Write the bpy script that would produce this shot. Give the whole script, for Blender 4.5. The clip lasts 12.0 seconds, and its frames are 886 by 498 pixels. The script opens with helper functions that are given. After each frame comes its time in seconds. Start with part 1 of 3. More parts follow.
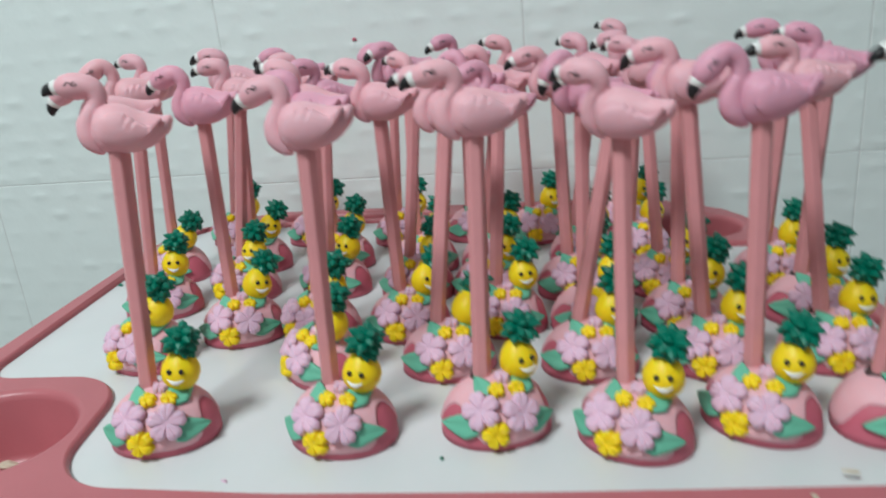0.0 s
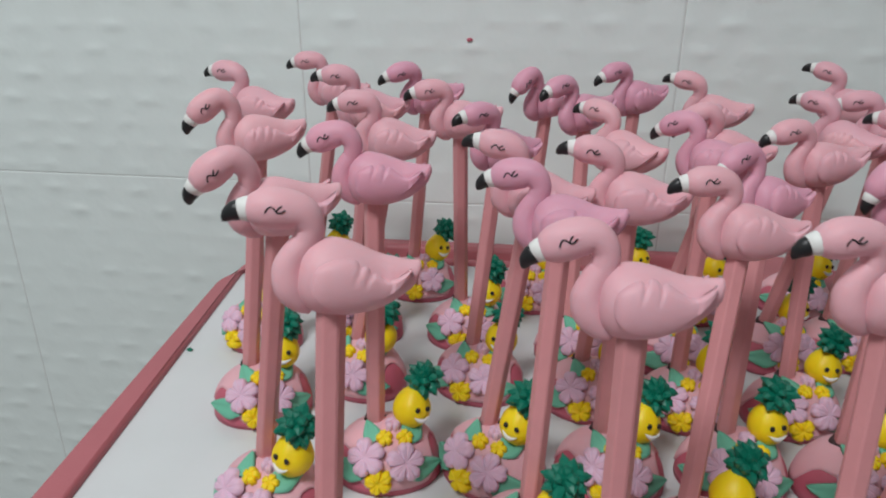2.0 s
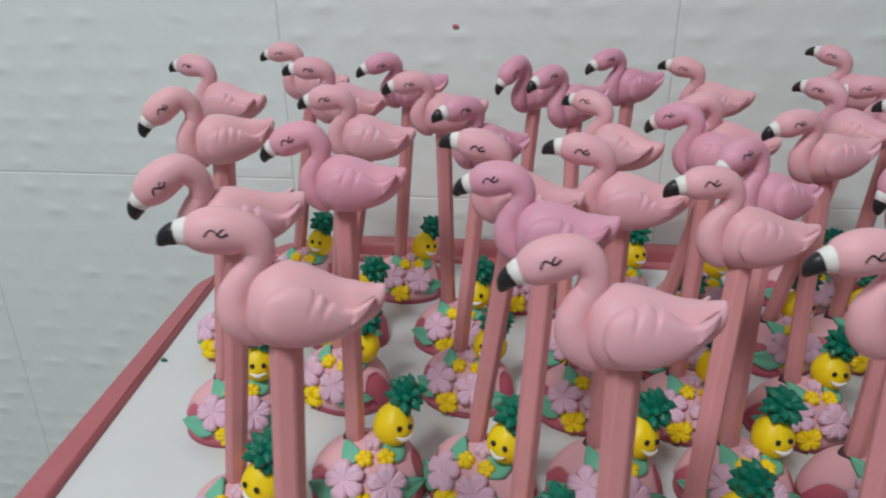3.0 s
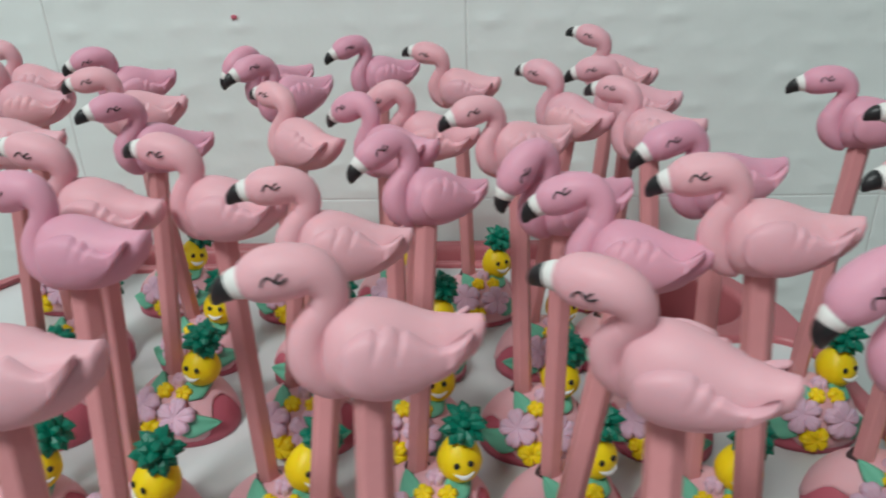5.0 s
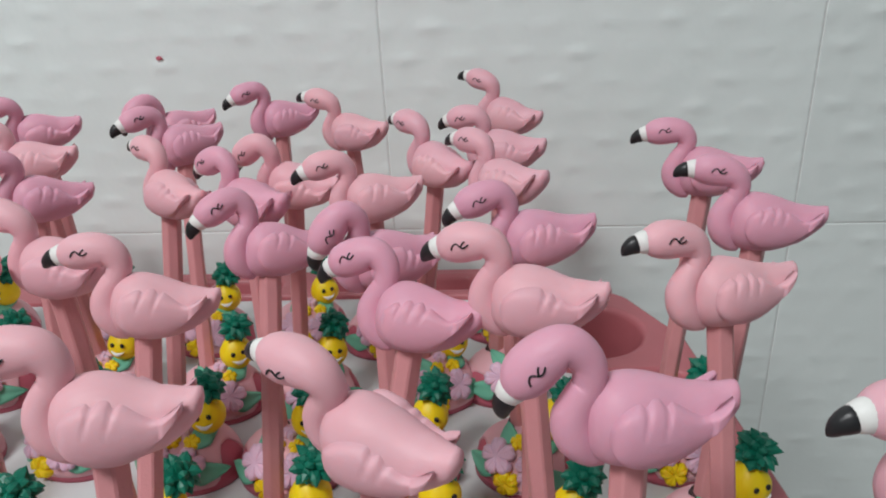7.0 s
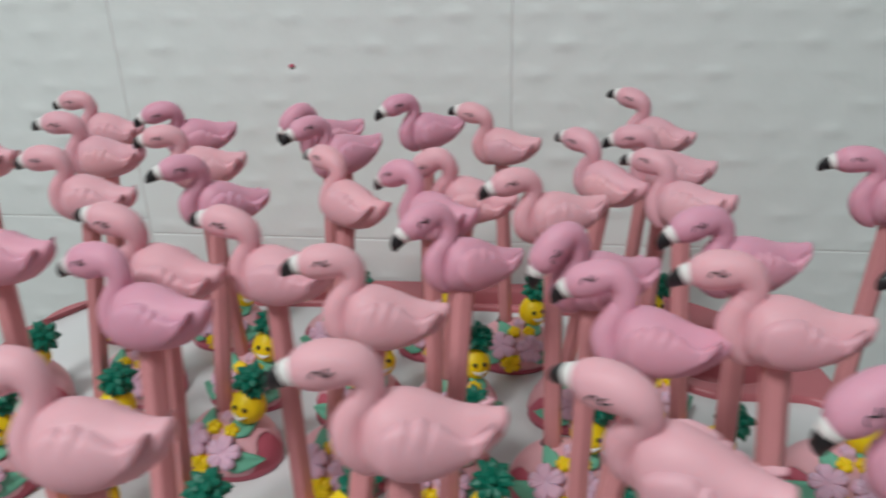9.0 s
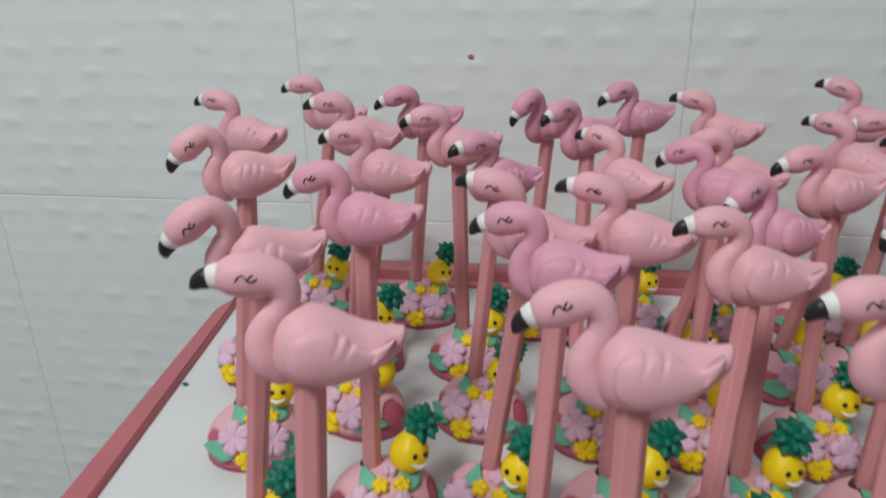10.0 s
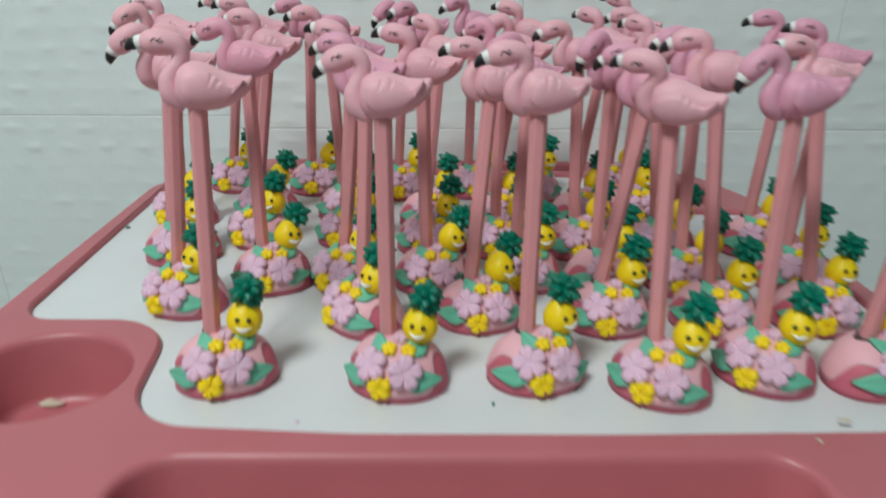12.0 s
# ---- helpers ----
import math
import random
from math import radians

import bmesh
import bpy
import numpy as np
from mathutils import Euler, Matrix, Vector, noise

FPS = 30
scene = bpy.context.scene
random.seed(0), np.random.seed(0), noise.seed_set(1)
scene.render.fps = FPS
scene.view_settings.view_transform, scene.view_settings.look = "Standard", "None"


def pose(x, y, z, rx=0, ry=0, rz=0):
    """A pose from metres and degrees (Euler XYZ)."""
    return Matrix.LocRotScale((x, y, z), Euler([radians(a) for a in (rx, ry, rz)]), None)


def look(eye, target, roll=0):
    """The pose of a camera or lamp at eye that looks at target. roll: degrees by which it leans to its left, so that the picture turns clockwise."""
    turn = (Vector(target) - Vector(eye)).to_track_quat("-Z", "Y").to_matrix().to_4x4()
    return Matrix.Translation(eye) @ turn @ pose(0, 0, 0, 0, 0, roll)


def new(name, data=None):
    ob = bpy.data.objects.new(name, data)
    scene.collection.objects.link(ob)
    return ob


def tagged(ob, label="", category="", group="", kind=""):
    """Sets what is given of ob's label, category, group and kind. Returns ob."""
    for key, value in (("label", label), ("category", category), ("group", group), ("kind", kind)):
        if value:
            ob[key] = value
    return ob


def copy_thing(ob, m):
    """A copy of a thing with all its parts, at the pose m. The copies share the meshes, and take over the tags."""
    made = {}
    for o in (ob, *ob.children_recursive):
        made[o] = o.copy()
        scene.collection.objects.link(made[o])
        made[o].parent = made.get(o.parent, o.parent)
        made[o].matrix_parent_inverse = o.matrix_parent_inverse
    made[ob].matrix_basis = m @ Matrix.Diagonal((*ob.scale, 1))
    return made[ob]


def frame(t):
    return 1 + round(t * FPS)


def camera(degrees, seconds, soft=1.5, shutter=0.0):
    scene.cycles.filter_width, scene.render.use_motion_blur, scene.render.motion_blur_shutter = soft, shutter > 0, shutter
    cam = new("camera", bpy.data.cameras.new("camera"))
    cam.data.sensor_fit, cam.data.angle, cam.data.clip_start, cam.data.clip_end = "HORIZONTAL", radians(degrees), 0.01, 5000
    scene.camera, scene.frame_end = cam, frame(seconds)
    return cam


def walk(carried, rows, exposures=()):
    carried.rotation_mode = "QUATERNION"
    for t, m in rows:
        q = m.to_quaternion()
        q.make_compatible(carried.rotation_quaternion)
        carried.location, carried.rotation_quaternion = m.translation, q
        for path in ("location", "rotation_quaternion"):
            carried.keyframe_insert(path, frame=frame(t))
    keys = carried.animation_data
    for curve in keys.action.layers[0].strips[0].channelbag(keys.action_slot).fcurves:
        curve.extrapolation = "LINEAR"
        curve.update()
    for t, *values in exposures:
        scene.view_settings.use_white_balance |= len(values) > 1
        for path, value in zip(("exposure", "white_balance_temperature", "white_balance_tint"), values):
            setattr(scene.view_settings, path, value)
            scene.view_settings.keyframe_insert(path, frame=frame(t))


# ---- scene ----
import functools

cam = camera(63.55, 12.0, soft=2.0, shutter=0.6)
PATH = [
    (0, (0.12211, 0.12383, 0.17449), (-0.34222, 1.96367, -0.45746), -3.841),
    (0.5, (0.07623, 0.14864, 0.20167), (-0.33611, 1.98702, -0.46939), 0.632),
    (1, (0.02674, 0.19415, 0.21237), (-0.37493, 2.00136, -0.54439), 0.524),
    (1.5, (-0.00244, 0.20447, 0.21037), (-0.37754, 2.01137, -0.56061), 1.637),
    (2, (-0.01803, 0.22092, 0.21605), (-0.36754, 2.03111, -0.55924), 1.704),
    (2.5, (-0.01903, 0.23978, 0.21589), (-0.36996, 2.03452, -0.59391), 1.458),
    (2.7, (-0.01979, 0.24215, 0.21603), (-0.36911, 2.03680, -0.59466), 1.245),
    (4.3, (0.05234, 0.26990, 0.21598), (-0.24358, 2.05843, -0.62877), -0.999),
    (4.5, (0.06235, 0.27784, 0.21287), (-0.22412, 2.07200, -0.62314), -0.991),
    (5, (0.09777, 0.29453, 0.20948), (-0.16873, 2.09425, -0.62116), -0.619),
    (5.5, (0.11444, 0.28847, 0.21436), (-0.17356, 2.10109, -0.58029), -0.952),
    (6, (0.14147, 0.28203, 0.21824), (-0.08805, 2.10663, -0.56798), -1.303),
    (6.5, (0.15859, 0.29201, 0.22124), (-0.11564, 2.10121, -0.58596), -1.717),
    (6.7, (0.15913, 0.29732, 0.22388), (-0.13118, 2.10457, -0.58209), -1.494),
    (8.3, (0.14588, 0.29686, 0.23075), (-0.14280, 2.10923, -0.56421), -0.672),
    (8.5, (0.13814, 0.29494, 0.23087), (-0.16620, 2.10860, -0.55528), -0.545),
    (9, (0.10139, 0.28767, 0.23144), (-0.28862, 2.08584, -0.55243), -0.133),
    (9.5, (0.04370, 0.26991, 0.23145), (-0.37207, 2.06662, -0.54248), 1.234),
    (10, (-0.01534, 0.23965, 0.22568), (-0.39819, 2.04334, -0.54900), 0.576),
    (10.5, (0.00374, 0.22026, 0.21340), (-0.34052, 2.00205, -0.62725), 0.180),
    (11, (0.01415, 0.20127, 0.20533), (-0.30211, 1.97350, -0.66599), 0.812),
    (11.5, (0.03954, 0.15688, 0.20765), (-0.22144, 1.95502, -0.62816), 0.775),
    (12, (0.06806, 0.09227, 0.19406), (-0.18215, 1.91381, -0.59295), 0.802),
]
EXPOSURES = [(0.0, -0.01, 6250, 2), (0.7, -0.17, 6350, 4), (1.5, -0.29, 6450, 9), (2.7, -0.29, 6500, 9), (4.4, -0.21, 6480, 3), (5.2, -0.09, 6500, 3), (6.7, -0.06, 6550, 10), (8.5, -0.14, 6600, 9), (10.0, -0.29, 6560, 10), (11.0, -0.22, 6450, 6), (12.0, -0.17, 6350, 1)]
walk(cam, [(t, look(eye, target, roll)) for t, eye, target, roll in PATH], EXPOSURES)

# ---- light ----
world = bpy.data.worlds.new("world")
scene.world = world
world.use_nodes = True
world.node_tree.nodes["Background"].inputs[0].default_value = (0.80, 0.92, 1.0, 1)
world.node_tree.nodes["Background"].inputs[1].default_value = 0.25


def area_lamp(name, eye, target, size, watts, colour):
    data = bpy.data.lights.new(name, "AREA")
    data.shape, data.size, data.size_y, data.energy, data.color = "RECTANGLE", size[0], size[1], watts, colour
    ob = new(name, data)
    ob.matrix_world = look(eye, target)
    return ob


# ceiling lamp of the room, and an added fill lamp behind the camera
area_lamp("ceiling_light", (-0.46, -0.58, 1.70), (-0.46, -0.57, 0), (0.50, 0.50), 39.5, (0.96, 0.985, 1.0))
area_lamp("front_fill_light", (0.30, -2.17, 0.75), (0.0, 0.5, 0.3), (1.1, 1.0), 3.5, (0.90, 0.965, 1.0))

# ---- materials ----


def material(name, colour, rough=0.5, grain=0.1, scale=60.0, bump=0.1, spread=0.0, spec=0.4, coat=0.0, fine=900.0, hue=0.0, soft=0.0):
    """A matt or satin surface: colour with soft blotches and grain, a fine bump, and a little change from thing to thing."""
    m = bpy.data.materials.new(name)
    m.use_nodes = True
    nt = m.node_tree
    bs = nt.nodes["Principled BSDF"]
    bs.inputs["Roughness"].default_value = rough
    bs.inputs["Specular IOR Level"].default_value = spec
    bs.inputs["Coat Weight"].default_value = coat
    bs.inputs["Subsurface Weight"].default_value = soft
    bs.inputs["Subsurface Radius"].default_value = (1.0, 0.45, 0.4)
    bs.inputs["Subsurface Scale"].default_value = 0.003
    tc = nt.nodes.new("ShaderNodeTexCoord")
    n1 = nt.nodes.new("ShaderNodeTexNoise")
    n1.inputs["Scale"].default_value, n1.inputs["Detail"].default_value = scale, 4
    n2 = nt.nodes.new("ShaderNodeTexNoise")
    n2.inputs["Scale"].default_value, n2.inputs["Detail"].default_value = fine, 3
    for n in (n1, n2):
        nt.links.new(tc.outputs["Object"], n.inputs["Vector"])
    mix = nt.nodes.new("ShaderNodeMath")
    mix.operation = "MULTIPLY_ADD"
    mix.inputs[1].default_value, mix.inputs[2].default_value = grain * 2, 1 - grain
    nt.links.new(n1.outputs["Fac"], mix.inputs[0])
    info = nt.nodes.new("ShaderNodeObjectInfo")
    rnd = nt.nodes.new("ShaderNodeMath")
    rnd.operation = "MULTIPLY_ADD"
    rnd.inputs[1].default_value, rnd.inputs[2].default_value = spread, 1 - spread / 2
    nt.links.new(info.outputs["Random"], rnd.inputs[0])
    val = nt.nodes.new("ShaderNodeMath")
    val.operation = "MULTIPLY"
    nt.links.new(mix.outputs[0], val.inputs[0])
    nt.links.new(rnd.outputs[0], val.inputs[1])
    hsv = nt.nodes.new("ShaderNodeHueSaturation")
    hsv.inputs["Color"].default_value = (*colour, 1)
    nt.links.new(val.outputs[0], hsv.inputs["Value"])
    if hue:
        hu = nt.nodes.new("ShaderNodeMath")
        hu.operation = "MULTIPLY_ADD"
        hu.inputs[1].default_value, hu.inputs[2].default_value = hue, 0.5 - hue / 2
        nt.links.new(info.outputs["Random"], hu.inputs[0])
        nt.links.new(hu.outputs[0], hsv.inputs["Hue"])
    nt.links.new(hsv.outputs[0], bs.inputs["Base Color"])
    bp = nt.nodes.new("ShaderNodeBump")
    bp.inputs["Strength"].default_value, bp.inputs["Distance"].default_value = bump, 0.0006
    nt.links.new(n2.outputs["Fac"], bp.inputs["Height"])
    nt.links.new(bp.outputs[0], bs.inputs["Normal"])
    return m


PINK_CLAY = material("pink_clay", (0.80, 0.438, 0.497), 0.52, 0.06, 60, 0.12, 0.08, hue=0.012, soft=0.18)
MAUVE_CLAY = material("mauve_clay", (0.74, 0.362, 0.475), 0.52, 0.06, 60, 0.12, 0.08, hue=0.012, soft=0.18)
PENCIL_PAINT = material("coral_pencil_paint", (0.68, 0.295, 0.312), 0.42, 0.10, 90, 0.25, 0.10)
WHITE_CLAY = material("white_clay", (0.82, 0.82, 0.80), 0.5, 0.05)
BLACK_CLAY = material("black_clay", (0.018, 0.018, 0.020), 0.38, 0.1)
MOUND_PINK = material("pale_pink_clay", (0.79, 0.435, 0.485), 0.55, 0.07, 50, 0.15, 0.06, soft=0.18)
MOUND_ROSE = material("rose_clay", (0.55, 0.125, 0.18), 0.55, 0.10, 50, 0.15, 0.06)
LILAC_CLAY = material("lilac_clay", (0.74, 0.495, 0.635), 0.58, 0.08, 70, 0.15, 0.06, soft=0.18)
YELLOW_CLAY = material("yellow_clay", (0.92, 0.67, 0.010), 0.45, 0.06, 70, 0.12, 0.06, soft=0.18)
LEAF_CLAY = material("mint_green_clay", (0.16, 0.49, 0.34), 0.55, 0.08, 70, 0.15, 0.10)
CROWN_CLAY = material("dark_green_clay", (0.003, 0.165, 0.105), 0.42, 0.15, 120, 0.2, 0.10)
SOOT = material("dark_glue", (0.055, 0.030, 0.030), 0.6, 0.5, 400, 0.6)
TRAY_PINK = material("rose_pink_plastic", (0.47, 0.138, 0.160), 0.38, 0.08, 38, 0.16, 0.0, 0.45, 0.0, 700)
TRAY_WHITE = material("white_laminate", (0.68, 0.70, 0.71), 0.32, 0.05, 26, 0.05, 0.0, 0.4)
PAPER = material("paper_scrap", (0.56, 0.49, 0.38), 0.7, 0.2, 300, 0.3)
PLASTER = material("white_wall_paint", (0.42, 0.44, 0.43), 0.7, 0.05, 3, 0.1)
FLOOR_TILE = material("grey_floor_tile", (0.30, 0.29, 0.28), 0.4, 0.1, 5, 0.1)
WOOD = material("brown_wood", (0.22, 0.12, 0.06), 0.5, 0.3, 8, 0.2)
GROUT = material("pale_grout", (0.68, 0.705, 0.70), 0.9, 0.15, 120, 0.4)


def relief_tile():
    """Glazed white ceramic with rows of shallow pressed lozenges."""
    m = material("embossed_white_ceramic", (0.83, 0.895, 0.885), 0.30, 0.03, 6, 0.0, 0.03, 0.5)
    nt = m.node_tree
    bs = nt.nodes["Principled BSDF"]
    tc = nt.nodes.new("ShaderNodeTexCoord")
    mp = nt.nodes.new("ShaderNodeMapping")
    nt.links.new(tc.outputs["Object"], mp.inputs["Vector"])
    warp = nt.nodes.new("ShaderNodeTexNoise")
    warp.inputs["Scale"].default_value = 14
    nt.links.new(tc.outputs["Object"], warp.inputs["Vector"])
    add = nt.nodes.new("ShaderNodeVectorMath")
    add.operation = "MULTIPLY_ADD"
    add.inputs[1].default_value = (0.010, 0.0, 0.006)
    nt.links.new(warp.outputs["Color"], add.inputs[0])
    nt.links.new(mp.outputs[0], add.inputs[2])
    sep = nt.nodes.new("ShaderNodeSeparateXYZ")
    nt.links.new(add.outputs[0], sep.inputs[0])

    def math_node(op, a, b=None, c=None):
        n = nt.nodes.new("ShaderNodeMath")
        n.operation = op
        for i, v in enumerate((a, b, c)):
            if v is None:
                continue
            if isinstance(v, (int, float)):
                n.inputs[i].default_value = v
            else:
                nt.links.new(v, n.inputs[i])
        return n.outputs[0]

    v = math_node("MULTIPLY", sep.outputs["Z"], 1 / 0.0190)
    row = math_node("FLOOR", v)
    u = math_node("MULTIPLY_ADD", row, 0.5, math_node("MULTIPLY", sep.outputs["X"], 1 / 0.0380))
    du = math_node("MULTIPLY", math_node("SUBTRACT", math_node("FRACT", u), 0.5), 2.8)
    dv = math_node("MULTIPLY", math_node("SUBTRACT", math_node("FRACT", v), 0.5), 2.9)
    far = math_node("ADD", math_node("MULTIPLY", du, du), math_node("MULTIPLY", dv, dv))
    cell = nt.nodes.new("ShaderNodeCombineXYZ")
    nt.links.new(math_node("FLOOR", u), cell.inputs[0])
    nt.links.new(row, cell.inputs[1])
    chance = nt.nodes.new("ShaderNodeTexWhiteNoise")
    nt.links.new(cell.outputs[0], chance.inputs["Vector"])
    tall = math_node("MULTIPLY_ADD", chance.outputs["Value"], 0.95, 0.15)
    h = math_node("MULTIPLY", math_node("POWER", 2.718, math_node("MULTIPLY", far, -2.2)), tall)
    n3 = nt.nodes.new("ShaderNodeTexNoise")
    n3.inputs["Scale"].default_value = 62
    nt.links.new(tc.outputs["Object"], n3.inputs["Vector"])
    h2 = math_node("MULTIPLY_ADD", n3.outputs["Fac"], 0.80, h)
    bp = nt.nodes.new("ShaderNodeBump")
    bp.inputs["Strength"].default_value, bp.inputs["Distance"].default_value = 0.40, 0.0020
    nt.links.new(h2, bp.inputs["Height"])
    nt.links.new(bp.outputs[0], bs.inputs["Normal"])
    return m


TILE = relief_tile()

# ---- mesh helpers ----
MM = 0.001


def mesh_of(name, verts, faces, mat, smooth=True):
    me = bpy.data.meshes.new(name)
    me.from_pydata([tuple(v) for v in verts], [], faces)
    bm = bmesh.new()
    bm.from_mesh(me)
    bmesh.ops.recalc_face_normals(bm, faces=bm.faces)
    bm.to_mesh(me)
    bm.free()
    me.materials.append(mat)
    if smooth:
        me.polygons.foreach_set("use_smooth", [True] * len(me.polygons))
    return me


def part(name, me, parent, label=""):
    ob = new(name, me)
    ob.parent = parent
    if label:
        tagged(ob, label)
    return ob


def join_geo(pieces):
    verts, faces = [], []
    for v, f in pieces:
        n = len(verts)
        verts += list(v)
        faces += [tuple(i + n for i in q) for q in f]
    return verts, faces


def spline(points, steps):
    """Catmull-Rom through rows of numbers."""
    p = np.array(points, float)
    p = np.vstack([2 * p[0] - p[1], p, 2 * p[-1] - p[-2]])
    out = []
    for i in range(1, len(p) - 2):
        for k in range(steps):
            t = k / steps
            a, b, c, d = p[i - 1 : i + 3]
            out.append(0.5 * (2 * b + (c - a) * t + (2 * a - 5 * b + 4 * c - d) * t * t + (3 * b - a - 3 * c + d) * t**3))
    out.append(p[-2])
    return np.array(out)


def tube(centres, radii, around=14, side=1.0, flat=1.0):
    """A closed tube along centres (x, y, z); side scales it across, flat in the plane of the path."""
    c = np.array(centres, float)
    verts, faces = [], []
    n = len(c)
    for i in range(n):
        d = c[min(i + 1, n - 1)] - c[max(i - 1, 0)]
        d = d / (np.linalg.norm(d) + 1e-9)
        s = np.array([0, 1.0, 0]) if abs(d[1]) < 0.95 else np.array([1.0, 0, 0])
        u = np.cross(s, d)
        u /= np.linalg.norm(u)
        s = np.cross(d, u)
        for k in range(around):
            a = 2 * math.pi * k / around
            verts.append(c[i] + radii[i] * (math.cos(a) * u * flat + math.sin(a) * s * side))
    for i in range(n - 1):
        for k in range(around):
            k2 = (k + 1) % around
            faces.append((i * around + k, i * around + k2, (i + 1) * around + k2, (i + 1) * around + k))
    verts += [c[0], c[-1]]
    for k in range(around):
        k2 = (k + 1) % around
        faces.append((n * around, k2, k))
        faces.append((n * around + 1, (n - 1) * around + k, (n - 1) * around + k2))
    return verts, faces


def ball(centre, r, rows=10, around=16):
    """An ellipsoid with half axes r."""
    c = [(centre[0], centre[1], centre[2] + r[2] * math.cos(math.pi * i / rows)) for i in range(rows + 1)]
    verts, faces = [], []
    for i in range(1, rows):
        s = math.sin(math.pi * i / rows)
        for k in range(around):
            a = 2 * math.pi * k / around
            verts.append((centre[0] + r[0] * s * math.cos(a), centre[1] + r[1] * s * math.sin(a), c[i][2]))
    for i in range(rows - 2):
        for k in range(around):
            k2 = (k + 1) % around
            faces.append((i * around + k, i * around + k2, (i + 1) * around + k2, (i + 1) * around + k))
    verts += [c[0], c[-1]]
    n = len(verts)
    for k in range(around):
        k2 = (k + 1) % around
        faces.append((n - 2, k2, k))
        faces.append((n - 1, (rows - 2) * around + k, (rows - 2) * around + k2))
    return verts, faces


def turned(geo, m):
    v, f = geo
    return [m @ Vector(p) for p in v], f


# ---- the flamingo topper ----
# local axes in millimetres: x towards the tail, z up, the origin where the pencil enters the belly
def body_x(t):
    return -11.0 + 33.4 * t


def body_section(t):
    """Height of the axis, half height and half width of the body at t along it."""
    swell = math.sin(math.pi * min(1, t) ** 0.55) ** 0.62 if 0 < t < 1 else 0.0
    rear = max(0.0, (t - 0.50) / 0.50)
    tail = (5.4 - 1.7 * rear) * math.sqrt(max(0.0, 1 - rear**26)) * min(1.0, rear * 2.0)
    hz = max(0.2, ((10.9 * swell) ** 3 + tail**3) ** (1 / 3))
    hy = max(0.2, ((9.2 * swell) ** 3 + (tail * 0.9) ** 3) ** (1 / 3))
    return 11.2 + 0.4 * t * t + 5.8 * rear**2.5, hz, hy


def flank(x, z):
    """How far the body's side stands out at (x, z)."""
    zc, hz, hy = body_section(min(0.999, max(0.001, (x + 11.0) / 33.4)))
    return hy * math.sqrt(max(0.0, 1 - ((z - zc) / hz) ** 2))


PLEATS = {"smooth": (5.4, 8.6), "pleated": (-1.4, 2.4, 6.0), "notched": (0.4, 4.8)}


def wing_edges(x, style):
    """Upper and lower outline of a wing at x; the tip at the rear curls up."""
    t = (x + 7.0) / 26.0
    lower = 11.4 - 9.0 * math.sqrt(max(0.0, 1 - ((t - 0.40) / 0.40) ** 2)) if t < 0.40 else 2.4 + 14.6 * ((t - 0.40) / 0.60) ** 1.75
    upper = 11.4 + 7.4 * math.sqrt(max(0.0, 1 - ((t - 0.36) / 0.36) ** 2)) if t < 0.36 else 18.8 - 4.6 * math.sin(math.pi * min(1.0, (t - 0.36) / 0.50) / 2) ** 2
    if t > 0.72:
        upper += 4.2 * ((t - 0.72) / 0.28) ** 2
    if style == "notched":
        upper += 0.7
    for c in PLEATS[style]:
        upper -= 1.1 * math.exp(-(((x - c) / 0.75) ** 2))
    return max(upper, lower + 0.1), lower


def wing_geo(sign, style):
    """A raised clay wing pressed on the flank, its tip standing off the tail, with cut pleats along the upper edge."""
    cols, rows = 64, 20
    verts, faces = [], []
    for i in range(cols + 1):
        t = 0.5 - 0.5 * math.cos(math.pi * i / cols)
        x = -7.0 + 26.0 * t
        hi, lo = wing_edges(x, style)
        ends = max(0.0, 1 - abs(2 * t - 1) ** 10) ** 0.5
        off = max(0.0, (t - 0.62) / 0.38)
        for j in range(rows + 1):
            v = -math.cos(math.pi * j / rows)
            z = (hi + lo) / 2 + (hi - lo) / 2 * v
            crease = sum(math.exp(-(((x - c - 0.30 * (z - 16.5)) / 0.42) ** 2)) for c in PLEATS[style])
            crease *= max(0.0, min(1.0, (v - 0.22) / 0.5))
            body = flank(x, min(max(z, 1.5), 19.5))
            stand_off = max(body, 6.6 * min(1.0, off * 1.6)) if off > 0 else body
            rise = (2.7 - 0.7 * off) * max(0.0, 1 - abs(v) ** 12) ** 0.5 * ends
            out = stand_off - 0.7 + rise - 0.75 * crease * ends
            verts.append((x * MM, sign * out * MM, z * MM))
    n = len(verts)
    for i in range(cols + 1):
        for j in range(rows + 1):
            x, y, z = verts[i * (rows + 1) + j]
            verts.append((x, y - sign * (2.2 if i < cols * 0.7 else 1.6) * MM, z))
    for i in range(cols):
        for j in range(rows):
            a = i * (rows + 1) + j
            quad = (a, a + 1, a + rows + 2, a + rows + 1)
            faces += [quad, tuple(n + q for q in reversed(quad))]
        for a in (i * (rows + 1), i * (rows + 1) + rows):
            faces.append((a, a + rows + 1, n + a + rows + 1, n + a))
    for i in (0, cols):
        for j in range(rows):
            a = i * (rows + 1) + j
            faces.append((a, a + 1, n + a + 1, n + a))
    return verts, faces


